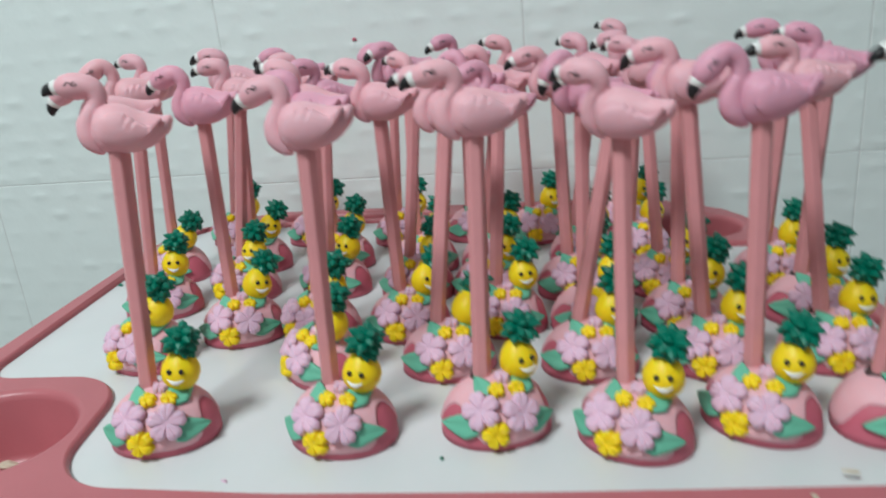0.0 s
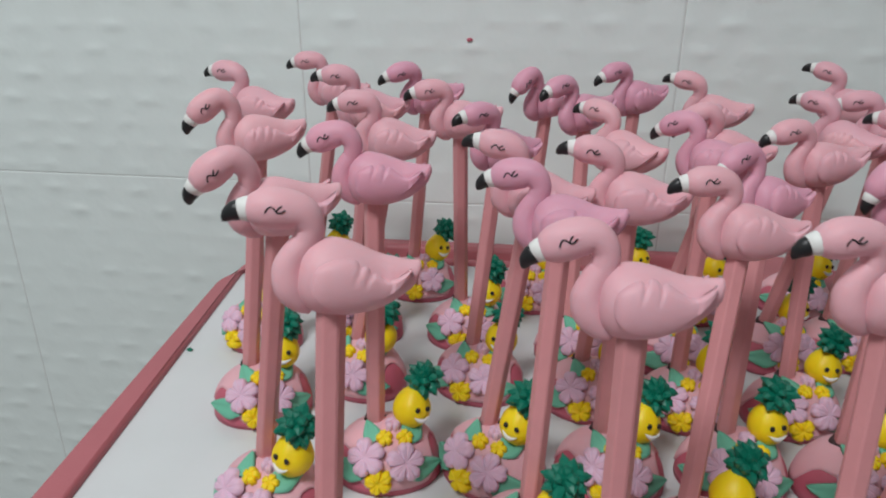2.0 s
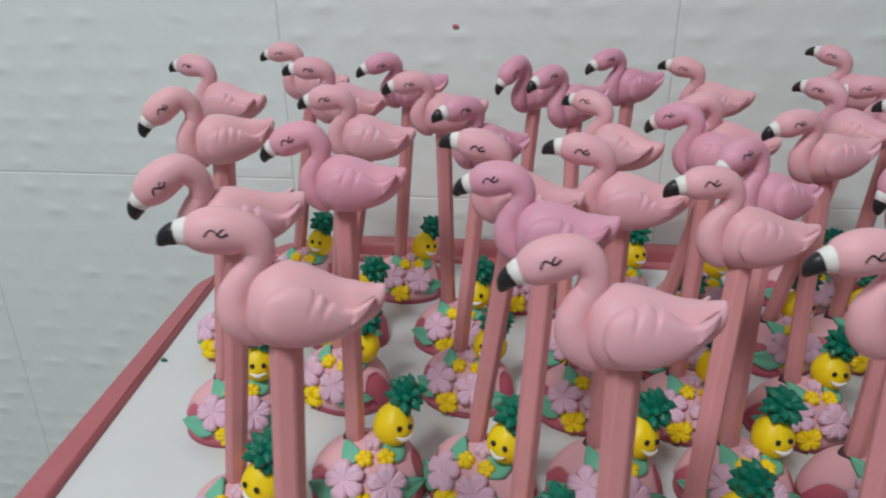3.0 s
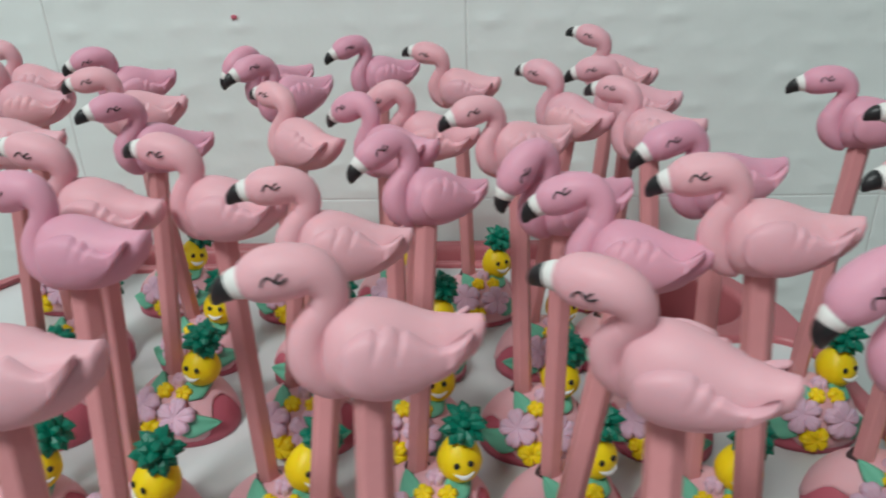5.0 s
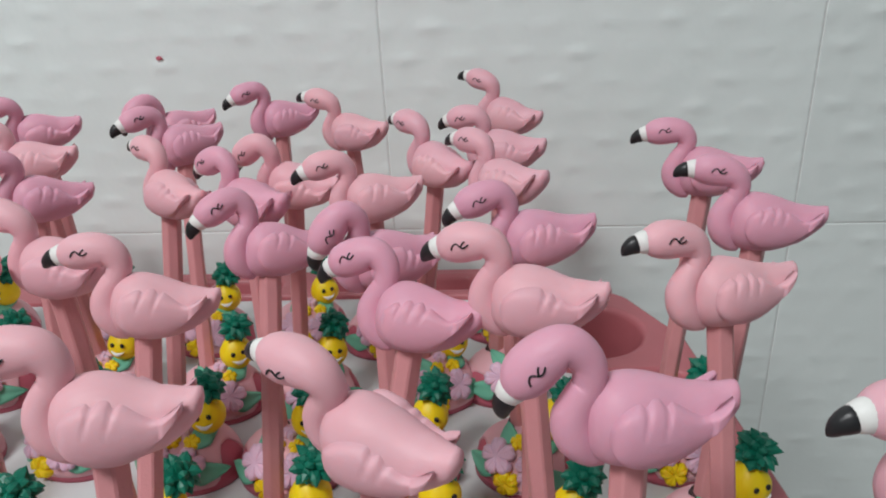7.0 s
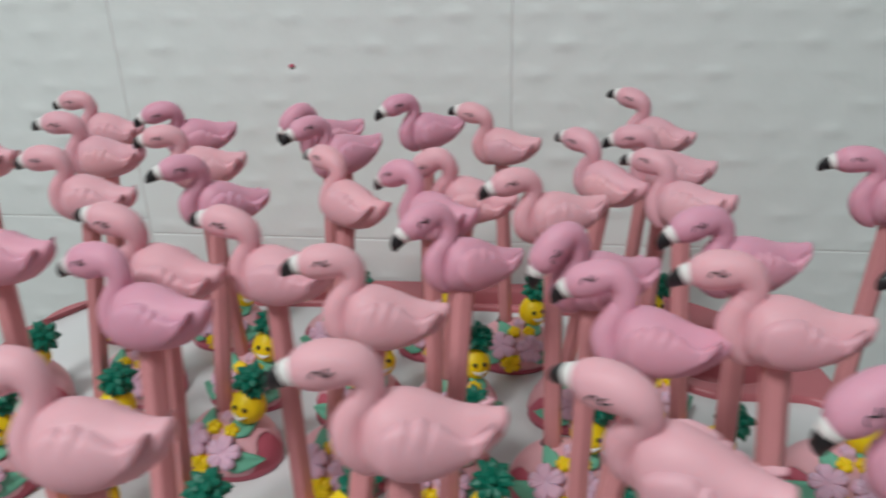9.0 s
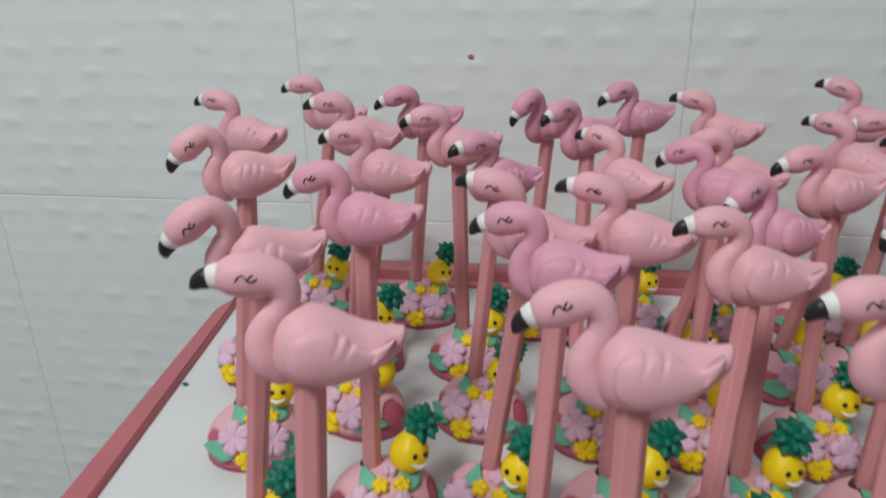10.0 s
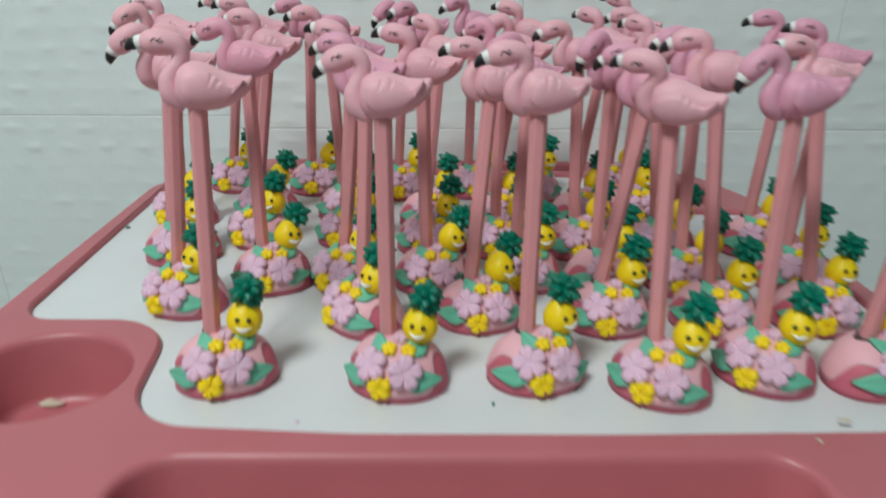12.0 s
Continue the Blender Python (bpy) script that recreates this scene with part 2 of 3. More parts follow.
def head_turn(bow):
    """The turn of head and beak, down from the neck's arch."""
    piv = Vector((-9.5 * MM, 0, 25.2 * MM))
    few, more = max(0.0, min(1.0, bow / 15)), max(0.0, min(1.0, (bow - 15) / 23))
    reach = Vector((-0.8 * few - 3.2 * more, 0, 2.0 * few + 2.5 * more)) * MM
    return Matrix.Translation(piv + reach) @ Matrix.Rotation(radians(-bow), 4, "Y") @ Matrix.Translation(-piv)


def flamingo_meshes(tone, bow, style):
    clay = PINK_CLAY if tone == "pink" else MAUVE_CLAY
    m = head_turn(bow)
    n, rows = 28, 40
    verts, faces = [], []
    for i in range(rows + 1):
        t = 0.0005 + 0.999 * (i / rows) ** 1.0
        zc, hz, hy = body_section(t)
        for k in range(n):
            a = 2 * math.pi * k / n
            verts.append((body_x(t) * MM, hy * math.cos(a) * MM, (zc + hz * math.sin(a)) * MM))
    for i in range(rows):
        for k in range(n):
            k2 = (k + 1) % n
            faces.append((i * n + k, i * n + k2, (i + 1) * n + k2, (i + 1) * n + k))
    faces += [tuple(range(n)), tuple(range(rows * n, rows * n + n))]
    neck = spline([(-5.6, 0.6, 1.6), (-8.8, 2.4, 3.5), (-12.2, 6.0, 4.7), (-13.6, 10.8, 4.6), (-12.4, 15.6, 4.0), (-10.2, 19.6, 3.7)], 6)
    head = spline([(-10.2, 19.6, 3.7), (-9.6, 23.4, 4.0), (-12.0, 26.6, 4.9), (-16.2, 27.5, 5.6), (-20.4, 27.2, 5.8), (-23.8, 26.7, 5.1), (-26.2, 26.3, 3.6), (-27.2, 26.1, 2.0)], 6)
    low = [Vector((p[0] * MM, 0, p[1] * MM)) for p in neck]
    high = [Vector((p[0] * MM, 0, p[1] * MM)) for p in head]
    high = [p.lerp(m @ p, min(1, i / 10)) for i, p in enumerate(high)]
    path = low[:-1] + high
    radii = [p[2] * MM for p in neck[:-1]] + [p[2] * MM for p in head]
    around = 20
    verts = [Vector(v) for v in verts]
    geo = join_geo([(verts, faces), tube(path, radii, around, 0.97)])
    geo = ([Vector(v) + 0.00022 * noise.noise_vector(Vector(v) * 120 + Vector((bow, 0, 0))) for v in geo[0]], geo[1])
    out = {"body": mesh_of("flamingo_body", *geo, clay)}
    out["wing"] = [mesh_of("wing", *wing_geo(s, style), clay) for s in (-1, 1)]
    white = tube([m @ Vector((x * MM, 0, z * MM)) for x, z in ((-25.2, 26.4), (-26.0, 26.3), (-27.2, 26.1), (-28.7, 25.7), (-29.1, 25.5))], [r * MM for r in (3.2, 3.65, 3.4, 2.95, 2.0)], 16, 0.9)
    out["beak_band"] = mesh_of("beak_band", *white, WHITE_CLAY)
    bill = spline([(-28.2, 25.8, 1.6), (-28.6, 25.7, 2.75), (-29.8, 25.1, 2.75), (-31.2, 24.1, 2.2), (-32.1, 22.9, 1.4), (-32.5, 22.2, 0.7), (-32.6, 21.9, 0.15)], 3)
    black = tube([m @ Vector((x * MM, 0, z * MM)) for x, z, r in bill], [r * MM for *_, r in bill], 14, 0.85)
    out["beak_tip"] = mesh_of("beak_tip", *black, BLACK_CLAY)
    out["eye"] = []
    curl = spline([(-2.9, -1.3), (-2.3, 0.0), (-1.2, 0.7), (-0.2, 0.1), (0.6, -0.7), (1.8, -0.7), (3.1, 0.2)], 4)
    lash = spline([(0.4, -0.6), (1.0, 0.5), (1.9, 1.3)], 4)
    for s in (-1, 1):
        pieces = []
        for stroke in (curl, lash):
            pts = []
            for dx, dz in stroke:
                x, z = -18.9 + 0.85 * dx, 28.1 + 0.85 * dz
                zc, r = 27.35, 5.66
                pts.append(m @ Vector((x * MM, s * (0.97 * math.sqrt(r * r - (z - zc) ** 2) + 0.12) * MM, z * MM)))
            pieces.append(tube(pts, [0.25 * MM] * len(pts), 6))
        out["eye"].append(mesh_of("eye", *join_geo(pieces), BLACK_CLAY))
    return out


FLAMINGO = functools.cache(flamingo_meshes)


def shaft_mesh(length):
    r = 4.05 * MM
    verts, faces = [], []
    rings = [(0, 0.97), (0.0004, 1.0), (length - 0.0004, 1.0), (length, 0.97)]
    flat = []
    for k in range(6):
        a = math.pi / 3 * k
        for d in (-0.10, 0.10):
            flat.append((math.cos(a + d) * 0.985, math.sin(a + d) * 0.985))
    for z, s in rings:
        verts += [(x * r * s, y * r * s, z) for x, y in flat]
    n = len(flat)
    for i in range(len(rings) - 1):
        for k in range(n):
            k2 = (k + 1) % n
            faces.append((i * n + k, i * n + k2, (i + 1) * n + k2, (i + 1) * n + k))
    faces += [tuple(range(n)), tuple(range(3 * n, 4 * n))]
    return mesh_of("shaft", verts, faces, PENCIL_PAINT, False)


# ---- the clay stand ----
RX, RY, RZ = 24.2, 19.8, 24.0


def dome(theta, az, scale=1.0):
    """A point of the mound: theta from its top, az from its front towards its right, in degrees."""
    t, a = radians(theta), radians(az)
    s = math.sin(t) ** 0.92 if t > 0 else 0.0
    return Vector((RX * scale * s * math.sin(a), -RY * scale * s * math.cos(a), RZ * scale * max(0.0, math.cos(t)) ** 0.9)) * MM


def dome_frame(theta, az, lift=0.0, spin=0.0):
    """A frame on the mound: z out of the clay, y up the slope."""
    p = dome(theta, az)
    e = dome(theta + 2, az) - dome(max(0.5, theta - 2), az)
    f = dome(theta, az + 3) - dome(theta, az - 3)
    zax = e.cross(f).normalized()
    if zax.z < -0.2 or zax.dot(p) < 0:
        zax = -zax
    yax = (-e - zax * (-e).dot(zax)).normalized()
    xax = yax.cross(zax)
    m = Matrix((xax, yax, zax)).transposed().to_4x4()
    return Matrix.Translation(p + zax * lift * MM) @ m @ Matrix.Rotation(radians(spin), 4, "Z")


def mound_geo(edge, scale, rows=14, around=48, tuck=0.93):
    verts, faces = [dome(0, 0, scale)], []
    for i in range(1, rows + 1):
        for k in range(around):
            az = 360 * k / around - 180
            verts.append(dome(edge(az) * i / rows, az, scale))
    for k in range(around):
        az = 360 * k / around - 180
        verts.append(dome(edge(az), az, tuck))
    for k in range(around):
        faces.append((0, 1 + k, 1 + (k + 1) % around))
    for i in range(rows):
        for k in range(around):
            k2 = (k + 1) % around
            a = 1 + i * around
            faces.append((a + k, a + k2, a + around + k2, a + around + k))
    return verts, faces


def cap_edge(az):
    """How far down the pale clay reaches: it leaves rose patches at both sides and the foot."""
    dip = 34 * math.exp(-(((az + 62) / 30) ** 4)) + 38 * math.exp(-(((az - 84) / 26) ** 4)) + 30 * math.exp(-(((az - 176) / 30) ** 4))
    return 84 - dip


def flower_mesh(name, radius, height, petals, mat, dimple=0.5):
    """Petals pressed flat, with a gap between neighbours and scored lines along each."""
    around, rings = petals * 16, 7
    verts, faces = [(0, 0, height * dimple)], []
    for j in range(1, rings + 1):
        k = min(1.0, j / (rings - 1))
        for i in range(around):
            a = 2 * math.pi * i / around
            u = (petals * a / (2 * math.pi)) % 1
            gap = math.exp(-((min(u, 1 - u) / 0.09) ** 2))
            line = math.exp(-(((u - 0.5) / 0.06) ** 2)) + 0.6 * math.exp(-(((u - 0.28) / 0.05) ** 2)) + 0.6 * math.exp(-(((u - 0.72) / 0.05) ** 2))
            tip = 0.58 + 0.42 * math.sin(math.pi * u) ** 0.5 - 0.07 * math.exp(-(((u - 0.5) / 0.09) ** 2))
            r = radius * k * (1 + (tip - 1) * k**1.3)
            z = height * (dimple + (1 - dimple) * math.sin(math.pi * min(1.0, 0.15 + k * 0.72)) ** 0.7)
            z -= height * (0.5 * gap * min(1.0, 2 * k) + 0.22 * line * math.sin(math.pi * min(1.0, k * 0.85)))
            if j >= rings - 1:
                z = height * 0.25 if j == rings - 1 else -0.5 * height
            verts.append((r * math.cos(a), r * math.sin(a), z))
    for i in range(around):
        faces.append((0, 1 + i, 1 + (i + 1) % around))
    for j in range(rings - 1):
        for i in range(around):
            i2 = (i + 1) % around
            a = 1 + j * around
            faces.append((a + i, a + i2, a + around + i2, a + around + i))
    return mesh_of(name, verts, faces, mat)


def leaf_mesh(length, width):
    """A pointed clay leaf from its stalk at the origin along +y, folded along its midrib and following the mound."""
    rows, cols = 10, 6
    verts, faces = [], []
    droop = (length / MM) ** 2 / 52 * MM
    for side in (0, 1):
        for i in range(rows + 1):
            t = i / rows
            w = width / 2 * 1.28 * min(1.0, 0.35 + 1.9 * t) * (1 - t) ** 0.72 if t < 1 else 0.0
            for j in range(cols + 1):
                s = 2 * j / cols - 1
                z = (0.75 * abs(s) ** 0.8 - 0.9 * max(0, abs(s) - 0.66) * 2 - 0.25) * MM if side == 0 else -1.5 * MM
                verts.append((w * s, length * t, z - droop * t * t))
    n = (rows + 1) * (cols + 1)
    for side in (0, 1):
        for i in range(rows):
            for j in range(cols):
                a = side * n + i * (cols + 1) + j
                faces.append((a, a + 1, a + cols + 2, a + cols + 1))
    for i in range(rows):
        for j in (0, cols):
            a = i * (cols + 1) + j
            faces.append((a, a + cols + 1, n + a + cols + 1, n + a))
    return mesh_of("leaf", verts, faces, LEAF_CLAY)


def pineapple_mesh():
    verts, faces = [], []
    rows, around = 16, 28
    for i in range(rows + 1):
        t = i / rows
        z = -9.2 + 18.2 * t
        r = 7.7 * math.sin(math.pi * t) ** 0.60 * (1.10 - 0.26 * t) if 0 < t < 1 else 0.05
        for k in range(around):
            a = 2 * math.pi * k / around
            q = 1 + 0.012 * math.cos(7 * a + 5 * t) + 0.012 * math.cos(7 * a - 5 * t)
            verts.append((r * q * math.cos(a) * MM, r * q * math.sin(a) * MM, z * MM))
    for i in range(rows):
        for k in range(around):
            k2 = (k + 1) % around
            faces.append((i * around + k, i * around + k2, (i + 1) * around + k2, (i + 1) * around + k))
    return mesh_of("pineapple", verts, faces, YELLOW_CLAY)


def crown_mesh(seed):
    rng = random.Random(seed)
    pieces = [ball((0, 0, 3.0 * MM), (3.2 * MM, 3.2 * MM, 6.5 * MM), 6, 10)]
    for tier, (count, tilt, length, base) in enumerate(((8, 92, 6.6, 2.4), (8, 70, 7.4, 4.0), (7, 46, 7.4, 5.4), (4, 18, 6.4, 6.6))):
        for i in range(count):
            a = 2 * math.pi * (i + 0.5 * (tier % 2)) / count + rng.uniform(-0.2, 0.2)
            t = radians(tilt + rng.uniform(-9, 9))
            long = length * rng.uniform(0.85, 1.12)
            pts, rad = [], []
            for k in range(5):
                s = k / 4
                bend = t + 0.35 * s
                rr = long * s
                pts.append(Vector((math.sin(bend) * rr * math.cos(a), math.sin(bend) * rr * math.sin(a), base + math.cos(bend) * rr)) * MM)
                rad.append((2.9 * (1 - s) ** 0.45 + 0.08) * MM)
            pieces.append(tube(pts, rad, 6))
    return mesh_of("crown", *join_geo(pieces), CROWN_CLAY, False)


def crescent_mesh():
    """A white smile lying in the plane y = 0, bulging towards -y."""
    verts, faces = [], []
    n = 10
    for i in range(n + 1):
        s = 2 * i / n - 1
        x = 3.3 * s
        top, bottom = 0.55 * s * s, -1.9 + 2.4 * s * s
        for z, y in ((top, 0.3), (top * 0.9 + bottom * 0.1, -0.35), (top * 0.3 + bottom * 0.7, -0.45), (bottom, 0.3)):
            verts.append((x * MM, (y + 0.10 * x * x) * MM, z * MM))
    for i in range(n):
        for k in range(3):
            a = i * 4 + k
            faces.append((a, a + 1, a + 5, a + 4))
    return mesh_of("smile", verts, faces, WHITE_CLAY)


def ring_mesh():
    pts = 20
    verts, faces = [], []
    for i in range(pts):
        a = 2 * math.pi * i / pts
        w = max(0.0, 0.45 + 0.5 * math.sin(a - 0.6) + 0.35 * math.sin(3 * a + 1) + 0.2 * math.sin(5 * a))
        for r, z in ((3.4, -1.5), (3.7, 0.5), (4.3 + 0.5 * w, 0.4 + 0.9 * w), (4.5 + 1.1 * w, -1.0)):
            verts.append((r * math.cos(a) * MM, r * math.sin(a) * MM, z * MM))
    for i in range(pts):
        for k in range(3):
            a, b = i * 4 + k, ((i + 1) % pts) * 4 + k
            faces.append((a, a + 1, b + 1, b))
    return mesh_of("glue_ring", verts, faces, SOOT)


LILAC_FLOWER = flower_mesh("lilac_flower", 8.5 * MM, 2.3 * MM, 5, LILAC_CLAY, 0.5)
LILAC_BUD = flower_mesh("lilac_bud", 3.6 * MM, 2.4 * MM, 5, LILAC_CLAY)
YELLOW_FLOWER = flower_mesh("yellow_flower", 6.2 * MM, 3.0 * MM, 5, YELLOW_CLAY)
YELLOW_BUD = flower_mesh("yellow_bud", 3.8 * MM, 2.2 * MM, 5, YELLOW_CLAY)
LEAF_LONG, LEAF_WIDE, LEAF_SHORT = leaf_mesh(17.5 * MM, 11.5 * MM), leaf_mesh(15 * MM, 11 * MM), leaf_mesh(11.5 * MM, 8.5 * MM)
PINEAPPLE, SMILE, RING = pineapple_mesh(), crescent_mesh(), ring_mesh()
CROWNS = [crown_mesh(s) for s in (1, 2, 3)]
EYE_DOT = mesh_of("eye", *ball((0, 0, 0), (1.05 * MM, 0.6 * MM, 1.15 * MM), 6, 10), BLACK_CLAY)
MOUND_CAP = mesh_of("mound_cap", *mound_geo(cap_edge, 1.03), MOUND_PINK)
MOUND_FOOT = mesh_of("mound", *mound_geo(lambda az: 90, 1.0, tuck=0.2), MOUND_ROSE)
HOLE = Vector((-5.0, 2.5, 23.6)) * MM


def stand(style):
    """A pencil stand: rose and pale pink mound, flowers, leaves and a smiling pineapple. Its origin is the middle of its foot."""
    top = tagged(new("pencil_stand"), "pale pink clay mound with lilac and yellow flowers and smiling pineapple", "pencil stand", "pencil stands on the tray")
    foot = part("mound", MOUND_FOOT, top, "deep rose clay mound")
    part("mound_cap", MOUND_CAP, top, "pale pink clay layer")
    rim = part("glue_ring", RING, top, "dark smudged ring at the pencil hole")
    rim.location = HOLE
    for me, th, az, spin, name in ((LEAF_SHORT, 32, -22, 42, "leaf"), (LEAF_WIDE, 34, 34, -62, "leaf"), (LEAF_LONG, 66, 20, -92, "leaf"), (LEAF_LONG, 67, -26, 92, "leaf")):
        ob = part(name, me, top, "mint green leaf")
        ob.matrix_basis = dome_frame(th, az, 2.0, spin)
    for me, th, az, spin, name, lift in (
        (LILAC_FLOWER, 50, -26, 10, "flower", 2.2), (LILAC_FLOWER, 55, 20, 40, "flower", 2.6), (YELLOW_FLOWER, 73, -9, 0, "flower", 1.2),
        (YELLOW_BUD, 27, -6, 0, "flower", 1.8), (YELLOW_BUD, 30, 33, 30, "flower", 1.8), (LILAC_BUD, 10, 28, 15, "flower", 1.4)):
        ob = part(name, me, top, {"L": "lilac flower", "Y": "yellow flower"}["L" if me in (LILAC_FLOWER, LILAC_BUD) else "Y"])
        ob.matrix_basis = dome_frame(th, az, lift, spin)
    fruit = part("pineapple", PINEAPPLE, top, "yellow pineapple with a smiling face")
    tilt, turn = ((4, -6), (-4, 10), (12, 24))[style]
    fruit.matrix_basis = Matrix.Translation(Vector((10.8, 1.0, 31.2)) * MM) @ Matrix.Rotation(radians(turn), 4, "Z") @ Matrix.Rotation(radians(tilt), 4, "Y") @ Matrix.Rotation(radians(-6), 4, "X") @ Matrix.Scale(1.11, 4)
    leafy = part("crown", CROWNS[style], fruit, "dark green leafy crown")
    leafy.matrix_basis = Matrix.Translation(Vector((0.3, 0, 7.6)) * MM) @ Matrix.Rotation(radians((14, 26, 46)[style]), 4, "Y") @ Matrix.Diagonal((1.10, 1.10, 0.96, 1))
    for x in (-1.5, 3.1):
        e = part("eye", EYE_DOT, fruit, "black dot eye")
        e.location = Vector((x, -math.sqrt(7.45**2 - x * x), 1.5)) * MM
    s = part("smile", SMILE, fruit, "white smile")
    s.location = Vector((0.8, -7.95, -2.0)) * MM
    return top


STANDS = {}
PINK, MAUVE = "pink", "mauve"


def seat(hole, spin):
    """A stand on the tray with its hole over the point hole."""
    turn = pose(0, 0, 0, 0, 0, 12 + spin)
    at = Vector((*hole, 0)) - (turn @ Vector((HOLE.x, HOLE.y, 0)))
    style = int(abs(hole[0] * 7919 + hole[1] * 3571)) % 3
    m = Matrix.Translation((at.x, at.y, 0.0004)) @ turn
    if style in STANDS:
        copy_thing(STANDS[style], m)
    else:
        STANDS[style] = stand(style)
        STANDS[style].matrix_basis = m


def place(hole, top, yaw, bow, tone, spin, roll=0, sag=0):
    """A stand, and in it a pencil that reaches up to top, its flamingo's tail towards yaw."""
    seat(hole, spin)
    foot, head = Vector((*hole, 0.0242)), Vector(top)
    zax = (head - foot).normalized()
    xax = Vector((math.cos(radians(yaw)), math.sin(radians(yaw)), 0))
    xax = (xax - zax * xax.dot(zax)).normalized()
    frame3 = Matrix((xax, zax.cross(xax), zax)).transposed().to_4x4()
    start = foot - zax * 0.014
    length = (head - start).length + 0.006
    words = "pale pink" if tone == "pink" else "mauve pink"
    pencil = tagged(new("pencil"), f"coral hexagonal pencil with {words} clay flamingo topper", "pencil", "flamingo pencils on the tray")
    pencil.matrix_basis = Matrix.Translation(start) @ frame3
    part("shaft", shaft_mesh(length), pencil, "coral painted hexagonal shaft")
    kit = FLAMINGO(tone, bow, ("notched", "pleated", "smooth")[int(abs(hole[0] * 6131 + hole[1] * 977)) % 3])
    topper = part("flamingo_topper", kit["body"], pencil, f"{words} clay flamingo")
    topper.matrix_basis = Matrix.Translation((0, 0, length - 0.006)) @ Matrix.Rotation(radians(sag), 4, "Y") @ Matrix.Rotation(radians(roll), 4, "X") @ Matrix.Scale(0.94, 4)
    for w in kit["wing"]:
        part("wing", w, topper)
    part("beak_band", kit["beak_band"], topper, "white clay beak band")
    part("beak_tip", kit["beak_tip"], topper, "black clay beak tip")
    for e in kit["eye"]:
        part("eye", e, topper, "black closed eye with lashes")


# ---- the tray ----
TRAY = pose(0.0163, 0.5250, 0, 0, 0, 9)


def rounded(corners, steps=10):
    """A closed outline from corners (x, y, radius)."""
    out = []
    n = len(corners)
    for i, (x, y, r) in enumerate(corners):
        p, a, b = Vector((x, y)), Vector(corners[i - 1][:2]), Vector(corners[(i + 1) % n][:2])
        da, db = (a - p).normalized(), (b - p).normalized()
        half = da.angle(db) / 2
        reach = r / math.tan(half)
        c = p + (da + db).normalized() * (r / math.sin(half))
        s, e = p + da * reach - c, p + db * reach - c
        sweep = s.angle_signed(e)
        for k in range(steps + 1):
            v = s.copy()
            v.rotate(Matrix.Rotation(-sweep * k / steps, 2))
            out.append(tuple(c + v))
    return out


def both(half):
    """The outline of a form that looks the same turned half round."""
    return half + [(-x, -y, r) for x, y, r in half]


def circle(cx, cy, r, ry, n=48):
    return [(cx + r * math.cos(2 * math.pi * i / n), cy + ry * math.sin(2 * math.pi * i / n)) for i in range(n)]


def grown(loop, d):
    """The outline moved outwards by d."""
    pts = [Vector(p) for p in loop]
    area = sum(a.x * b.y - b.x * a.y for a, b in zip(pts, pts[1:] + pts[:1]))
    sign = 1 if area > 0 else -1
    out = []
    n = len(pts)
    for i in range(n):
        e = pts[(i + 1) % n] - pts[i - 1]
        if e.length < 1e-9:
            out.append(tuple(pts[i]))
            continue
        e.normalize()
        out.append((pts[i].x + sign * d * e.y, pts[i].y - sign * d * e.x))
    return out


PANEL = rounded(both([(-0.2375, 0.185, 0.03), (-0.2415, -0.0895, 0.020), (-0.156, -0.0895, 0.034), (-0.148, -0.181, 0.034), (-0.05, -0.1875, 0.3), (0.06, -0.188, 0.3)]))
OUTER = rounded([(-0.165, 0.226, 0.03), (-0.207, 0.208, 0.04), (-0.2485, 0.140, 0.03), (-0.2620, -0.270, 0.06), (0.257, -0.270, 0.06), (0.247, 0.122, 0.02), (0.224, 0.176, 0.02), (0.165, 0.224, 0.03)])
POCKETS = [
    (circle(-0.2005, -0.1435, 0.0400, 0.0365), 0.038),
    (circle(0.1900, 0.1340, 0.0340, 0.0310), 0.038),
    (rounded([(-0.136, -0.2040, 0.022), (-0.136, -0.256, 0.020), (0.136, -0.256, 0.016), (0.136, -0.2040, 0.016)]), 0.030),
    (rounded([(-0.155, 0.2125, 0.009), (-0.155, 0.1940, 0.009), (-0.011, 0.1940, 0.009), (-0.011, 0.2125, 0.009)]), 0.018),
    (rounded([(0.021, 0.2125, 0.009), (0.021, 0.1940, 0.009), (0.127, 0.1940, 0.009), (0.127, 0.2125, 0.009)]), 0.018),
]


